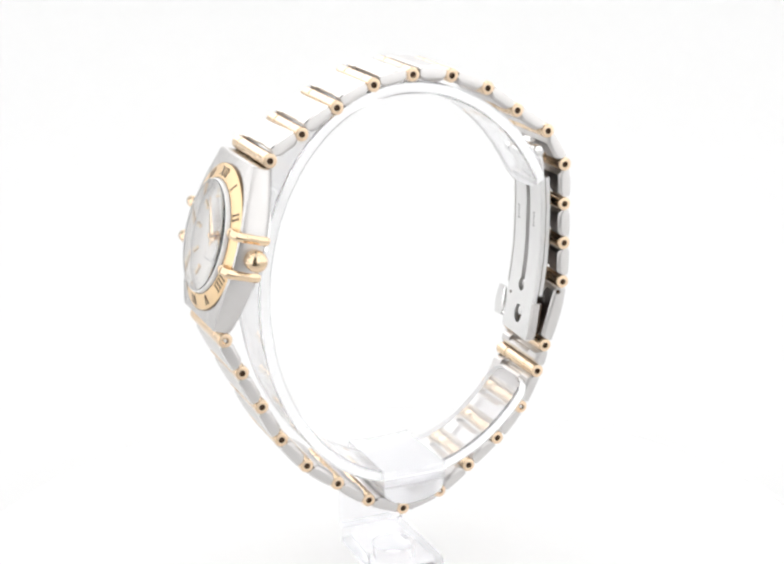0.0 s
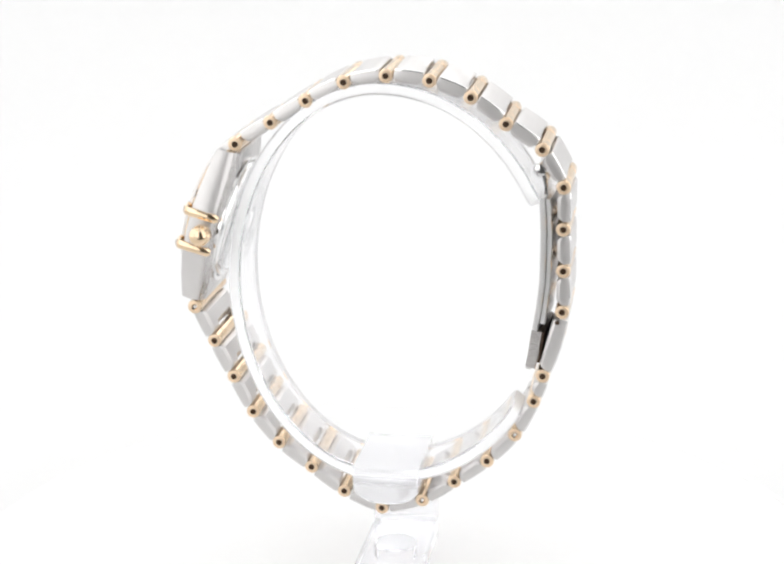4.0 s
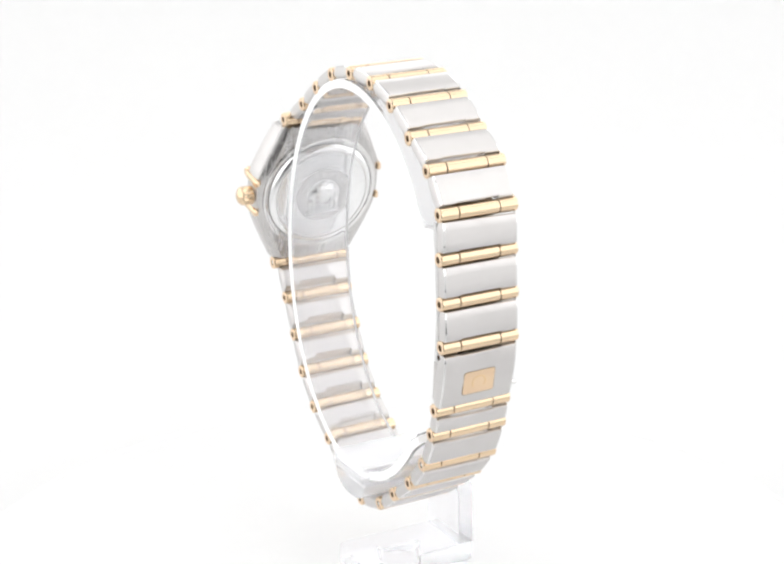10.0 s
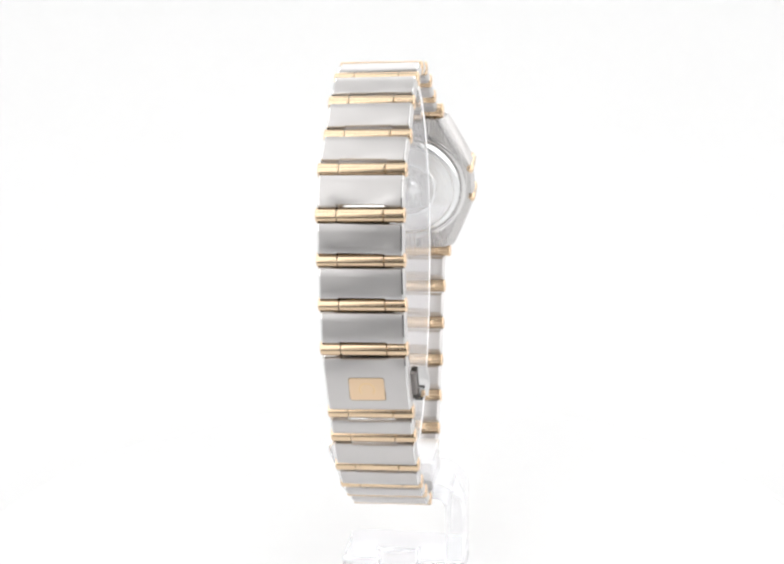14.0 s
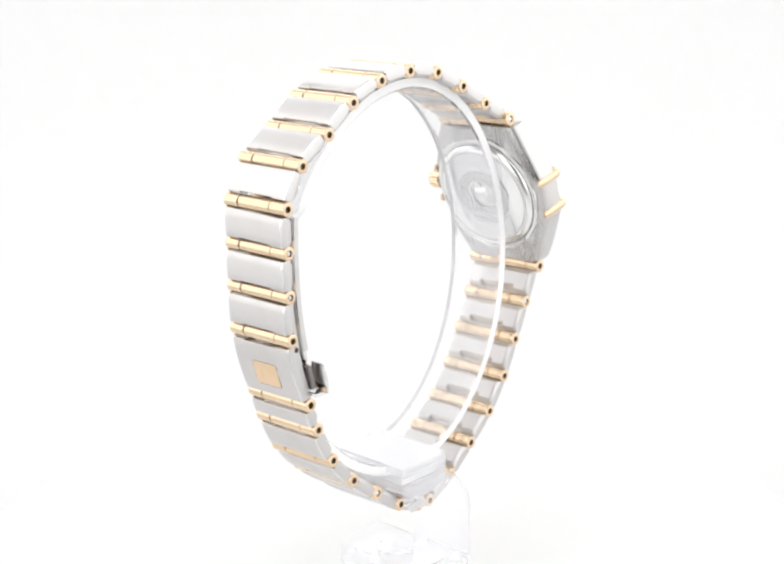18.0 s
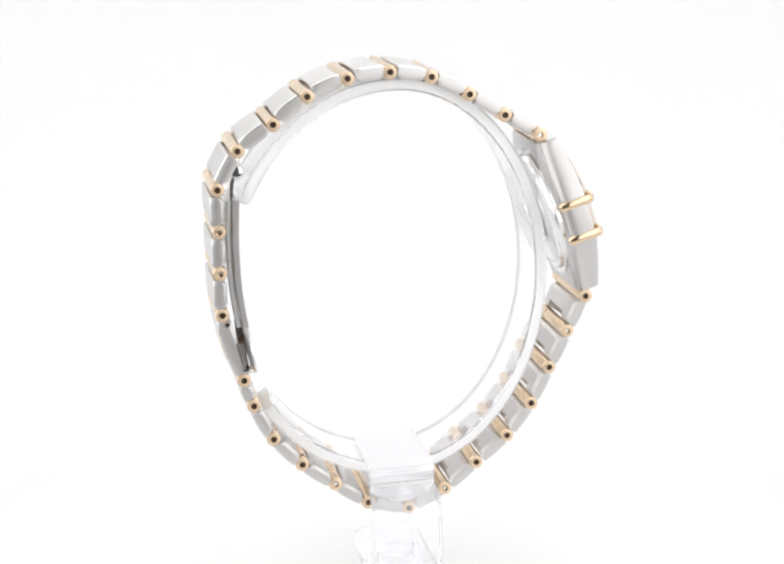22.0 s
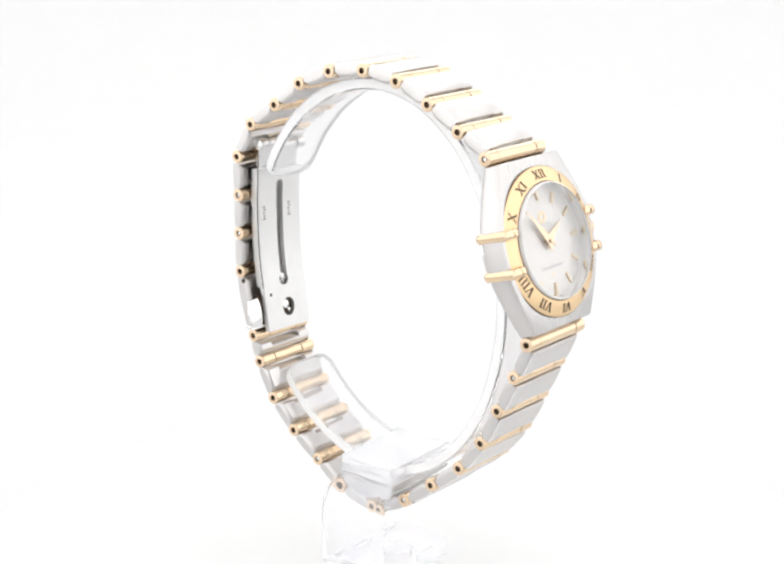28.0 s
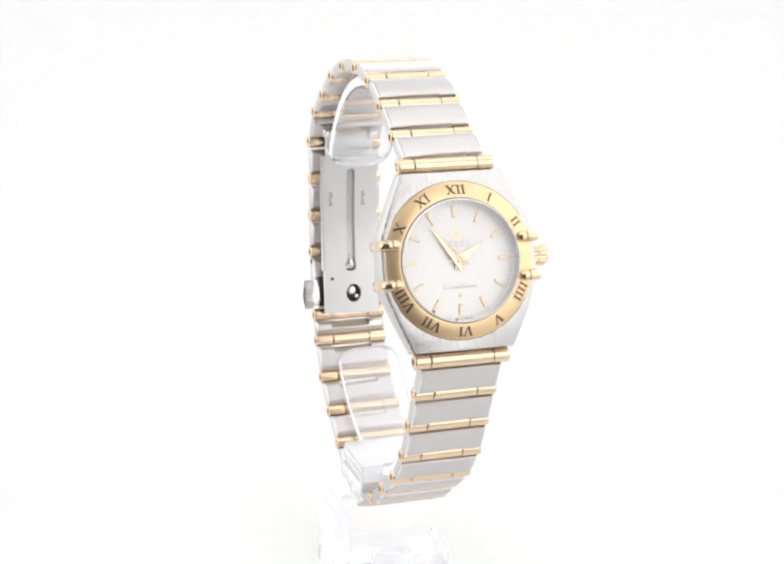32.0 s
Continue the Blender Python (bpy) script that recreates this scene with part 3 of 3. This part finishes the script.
def clasp():
    m, length = along(12, 13)
    cover = part("clasp_cover", link_bm(length, 6.05, True, 1.2, .28), [BRUSHED, FLANK, POLISHED], watch, "brushed steel clasp cover with a gold square", at=m)
    part("emblem_rim", plaque_bm(4.02, 7.98, -2.62, 2.62, 1.24, 1.475, .5), SEAM, cover, "thin dark outline of the gold square")
    part("emblem_plate", plaque_bm(4.12, 7.88, -2.52, 2.52, 1.24, 1.52, .42), SATIN_GOLD, cover, "small gold square plate")
    part("emblem_ring", arc_bm(6.05, 0, 1.05, .3, 1.515, 1.56), BEZEL, cover, "open ring raised on the gold square")
    # dark discs on the flanks, the pivot holes' shade put into their colour
    for s in (1, -1):
        part("pivot_hole", lathe_bm([(0, 0), (.38, 0), (.38, .1), (.2, .14), (0, .14)], 14, Matrix.Translation((1.7, s * 6.0, -.25)) @ Matrix.Rotation(-s * math.pi / 2, 4, "X")), DARK, cover)
    inner = [(-23.82, -5.3), (-24.1, -10.4), (-24.05, -16), (-23.9, -19), (-23.5, -22.5), (-23.1, -25), (-22.75, -27.2), (-22.4, -29.7), (-22.0, -32.3)]
    hole = Matrix.Translation((-22.5, 1.0, -28.95)) @ Matrix.Rotation(radians(82), 4, "Y")
    cutter = join_bm(slot_bm(-26, -21.5, .05, 1.45, -24.0, -7.6), lathe_bm([(0, -2), (1.0, -2), (1.0, 2), (0, 2)], 28, Matrix.Translation((-23.2, .6, -24.2)) @ Matrix.Rotation(math.pi / 2, 4, "Y")),
                     lathe_bm([(0, -2), (1.28, -2), (1.28, 2), (0, 2)], 28, hole @ Matrix.Diagonal((1.2, 1, 1, 1))))
    leaf = bored(tilted(strip_bm(inner, -4.05, 5.4, .86, .16)), tilted(cutter), [BLADE, BLADE])
    blade = part("folding_blade", leaf, None, watch, "curved steel folding blade of the clasp with a long slot")
    outer = [(-24.74, -5.5), (-25.02, -10.4), (-24.97, -16), (-24.82, -19), (-24.42, -22.5), (-24.07, -25)]
    part("blade_lining", tilted(strip_bm(outer, -3.9, 5.2, .84)), [SIDE, BLADE], blade)
    part("blade_rail", tilted(strip_bm([(x + .12, z) for x, z in inner[:6]], -4.3, -4.07, .98, .1)), [POLISHED, FLANK], blade, "raised polished edge")
    # added near-black plate, the shade of the hollow put into its colour
    part("foot_shade_plate", tilted(strip_bm([(-23.9, -26.3), (-23.75, -28), (-23.3, -31.2)], -4.7, 5.2, 1.0)), DARK, blade, "dark plate standing in for the shaded hollow behind the foot")
    part("foot_wall", tilted(strip_bm([(-23.3, -26.1), (-23.1, -27.4), (-22.8, -29.7), (-22.4, -32.1)], 5.05, 5.42, 1.6, .15)), SIDE, blade)
    part("slot_stud", tilted(lathe_bm([(0, 0), (.62, 0), (.56, .3), (.3, .42), (0, .42)], 18, Matrix.Translation((-23.5, .6, -23.9)) @ Matrix.Rotation(radians(82), 4, "Y"))), POLISHED, blade)
    part("hole_stud", tilted(join_bm(lathe_bm([(0, 0), (.8, 0), (.7, .42), (.3, .5), (0, .44)], 18, Matrix.Translation((-22.95, .7, -28.6)) @ Matrix.Rotation(radians(82), 4, "Y")),
                                     lathe_bm([(0, 0), (.4, 0), (.32, .35), (0, .4)], 16, Matrix.Translation((-22.8, 1.5, -29.65)) @ Matrix.Rotation(radians(82), 4, "Y")))), POLISHED, blade)
    part("blade_mark", tilted(box_bm(-22.5, -22.40, -2.9, -2.4, -26.6, -26.1, .03)), DARK, blade)
    # a column of short grey bars on either side of the slot
    for y in (-2.6, 2.9):
        part("blade_mark", tilted(join_bm(*[box_bm(-23.68, -23.61, y - .38 + .1 * (k % 2), y + .3 - .12 * (k % 3), -13.9 + .5 * k, -13.62 + .5 * k, .02) for k in range(5)])), GREY_MARK, blade, "grey mark of small bars")
    # the safety catch beside the blade's foot
    part("catch", moved(catch_bm(), BASE), POLISHED, blade, "rounded polished steel catch")
    part("catch_ledge", moved(box_bm(-24.6, -22.7, -7.1, -4.9, -31.3, -30.8, .12), BASE), POLISHED, blade)
    part("catch_stud", moved(barrel_bm(-7.2, -6.6, .38, .1), BASE @ Matrix.Translation((-22.75, 0, -30.6))), SATIN_GOLD, blade, "small gold stud")
    # filler plate; the shade of the catch's gap is put into its darker steel
    part("catch_wall", tilted(strip_bm([(-23.95, -26.9), (-23.6, -28.5), (-23.3, -30.3)], -6.2, -4.6, .8, .15)), SHADE, blade, "inner plate of the catch, its shade painted dark grey")
    # the knuckle at the blade's top
    for y0, y1, r in ((-4.1, -2.5, 1.0), (-2.4, 3.2, .8), (3.3, 5.0, 1.0)):
        part("knuckle", tilted(moved(barrel_bm(y0, y1, r, .3), Matrix.Translation((-23.35, 0, -1.3)))), POLISHED, blade)
    part("knuckle_plate", tilted(strip_bm([(-23.75, -1.7), (-24.15, -3.0), (-24.3, -4.2), (-24.25, -5.6)], -3.5, 4.3, .62)), POLISHED, blade, "polished hinge plate of the blade")
    part("lug", tilted(strip_bm([(-23.5, -.9), (-24.6, .3), (-24.9, .9)], -1.4, 2.2, .8)), POLISHED, blade)


clasp()


# ---------------------------------------------------------------- the turntable
turntable = tagged(new("turntable"), "round white turntable plate on the paper sweep", "turntable")
part("plate", lathe_bm([(0, -2.2), (71.6, -2.2), (71.7, -2.1), (71.7, -.1), (71.6, -.04), (0, -.02)], 128), TURNING, turntable)
part("edge_band", lathe_bm([(71.72, -3.2), (72.8, -3.2), (73, -3.0), (73, -.5), (72.8, -.15), (72.4, -.04), (71.8, -.04), (71.72, -.12), (71.72, -3.2)], 128), TURNING, turntable, "rounded white edge of the plate")
part("foot_ring", lathe_bm([(55, -4.0), (65, -4.0), (65, -2.25), (55, -2.25), (55, -4.0)], 96), TURNING, turntable)


# ---------------------------------------------------------------- the stand
stand = tagged(new("display_stand"), "clear acrylic watch stand with an open cuff", "stand")
UPZ = Matrix.Translation((0, 0, 68.7))


def plate_with_hole(x0, x1, y0, y1, z0, z1, hx, hy, r, corner=1.2, n=64):
    bm = bmesh.new()

    def rim(a):
        c, s = math.cos(a), math.sin(a)
        k = min(((x1 if c > 0 else x0) - hx) / c if abs(c) > 1e-6 else 1e9, ((y1 if s > 0 else y0) - hy) / s if abs(s) > 1e-6 else 1e9)
        x, y = hx + c * k, hy + s * k
        cx, cy = min(max(x, x0 + corner), x1 - corner), min(max(y, y0 + corner), y1 - corner)
        d = Vector((x - cx, y - cy))
        if d.length > corner:
            d = d.normalized() * corner
        return cx + d.x, cy + d.y

    ring = [2 * math.pi * i / n for i in range(n)]
    out = [rim(a) for a in ring]
    ins = [(hx + r * math.cos(a), hy + r * math.sin(a)) for a in ring]
    e = .3
    layers = [[(x, y, z0) for x, y in ins], [(x, y, z0) for x, y in out], [(x, y, z1 - e) for x, y in out],
              [(x + (hx - x) * .03, y + (hy - y) * .03, z1) for x, y in out], [(x, y, z1) for x, y in ins]]
    return loft_bm(layers, closed=True)


def bracket_bm():
    """The riser beside the bracelet, bent in towards the pad: one strip."""
    bend = [(-6.9 - 3.4 * math.cos(radians(a)), -56.8 + 3.4 * math.sin(radians(a))) for a in range(0, 91, 9)]
    path = [(-10.3, -65.4), (-10.3, -60)] + bend
    t, sections = 1.35, []
    for k, p in enumerate(path):
        a, b = Vector(path[max(0, k - 1)]), Vector(path[min(len(path) - 1, k + 1)])
        d = (b - a).normalized()
        s = Vector((-d.y, d.x)) * t
        i, o = Vector(p) - s, Vector(p) + s
        e = .12
        sections.append([(-5.4 + e, i.x, i.y), (5.2 - e, i.x, i.y), (5.2, i.x + s.x * .2, i.y + s.y * .2), (5.2, o.x - s.x * .2, o.y - s.y * .2),
                         (5.2 - e, o.x, o.y), (-5.4 + e, o.x, o.y), (-5.4, o.x - s.x * .2, o.y - s.y * .2), (-5.4, i.x + s.x * .2, i.y + s.y * .2)])
    return loft_bm(sections)


def pad_bm(low, rise, bow):
    """A slab under the cuff, its corners eased and its top bowed to fit."""
    sections = []
    for y, e in ((-6.85, .22), (-6.6, 0), (7.95, 0), (8.2, .22)):
        top = [(x, low + rise + bow * x * x - e) for x in [5.1 - e - (10.4 - 2 * e) * i / 10 for i in range(11)]]
        sections.append([(-5.3 + e, y, low + e), (5.1 - e, y, low + e)] + [(x, y, z) for x, z in top])
    return loft_bm(sections)


def cradle_bm():
    """The block under the pad, rounded below to fit the bracelet's curve."""
    sections = []
    for y, e in ((-6.85, .25), (-6.6, 0), (7.7, 0), (7.95, .25)):
        w = 5.2 - e
        low = [(w * math.cos(a), -52.3 - (2.75 - e) * math.sin(a)) for a in [math.pi * i / 16 for i in range(17)]]
        sections.append([(w - .1, y, -51.7 - e), (-w - .1, y, -51.7 - e)] + [(x - .1, y, z) for x, z in low[::-1]])
    return loft_bm(sections)


def cuff_bm():
    """An open flat ring inside the bracelet, the corners of its two ends rounded."""
    thick, y_low, y_high, corner = 1.9, -3.4, 7.0, 2.6

    def at(a, off):
        c, s = math.cos(a), math.sin(a)
        ax = (24.0 if c > 0 else 26.8) - off
        return Vector((0.2 + ax * c, -20.0 + (31.6 - off) * s))
    start, stop, n = radians(154), radians(-143), 80
    step = [0, .004, .012, .022, .034] + [.05 + .9 * k / n for k in range(n + 1)] + [.966, .978, .988, .996, 1]
    length = 30.0 * (start - stop)
    sections = []
    for f in step:
        a = start + (stop - start) * f
        gap = min(f, 1 - f) * length
        shrink = corner - math.sqrt(max(0, corner ** 2 - max(0, corner - gap) ** 2))
        o, i = at(a, 0), at(a, thick)
        y0, y1, e = y_low + shrink, y_high - shrink, .25
        m0, m1 = o.lerp(i, .15), o.lerp(i, .85)
        sections.append([(o.x, y0 + e, o.y), (o.x, y1 - e, o.y), (m0.x, y1, m0.y), (m1.x, y1, m1.y), (i.x, y1 - e, i.y), (i.x, y0 + e, i.y), (m1.x, y0, m1.y), (m0.x, y0, m0.y)])
    bm = loft_bm(sections)
    for k, f in enumerate(bm.faces):
        if k >= 8 * (len(step) - 1) or k % 8 in (2, 6):
            f.material_index = 1
    return bm


def acrylic_stand():
    panes = [part("base_plate", moved(plate_with_hole(-5.4, 5.2, -11.8, 7.9, -68.6, -65.5, 0, -.6, 3.5), UPZ), CLEAR, stand, "clear acrylic base plate with a round hole"),
             part("bracket", moved(bracket_bm(), UPZ), CLEAR, stand, "clear bent acrylic riser"),
             part("pad", moved(pad_bm(-50.25, 1.1, .012), UPZ), HAZE, stand, "hazy acrylic pad under the cuff"),
             part("pad_slab", moved(pad_bm(-51.55, 1.24, 0), UPZ), HAZE, stand, "second hazy acrylic slab"),
             part("cradle", moved(cradle_bm(), UPZ), HAZE, stand, "hazy acrylic block rounded below"),
             part("cuff", moved(cuff_bm(), UPZ), [ACRYLIC, FROST], stand, "clear open acrylic cuff ring")]
    for pane in panes:
        pane.visible_shadow = False         # clear acrylic: the tent's light passes


acrylic_stand()


# ---------------------------------------------------------------- what turns
def motions():
    """The turntable carries the stand and the watch round once in some forty seconds."""
    under = Matrix.Translation((0, 0, -57.8 * MM))
    walk(watch, [(t, pose(0, 0, TABLE, LEAN, 0, a + FACING) @ under) for t, a in TURN])
    walk(stand, [(t, pose(0, 0, 0, 0, 0, a + FACING)) for t, a in TURN])
    walk(turntable, [(t, pose(0, 0, 0, 0, 0, a)) for t, a in TURN])


motions()
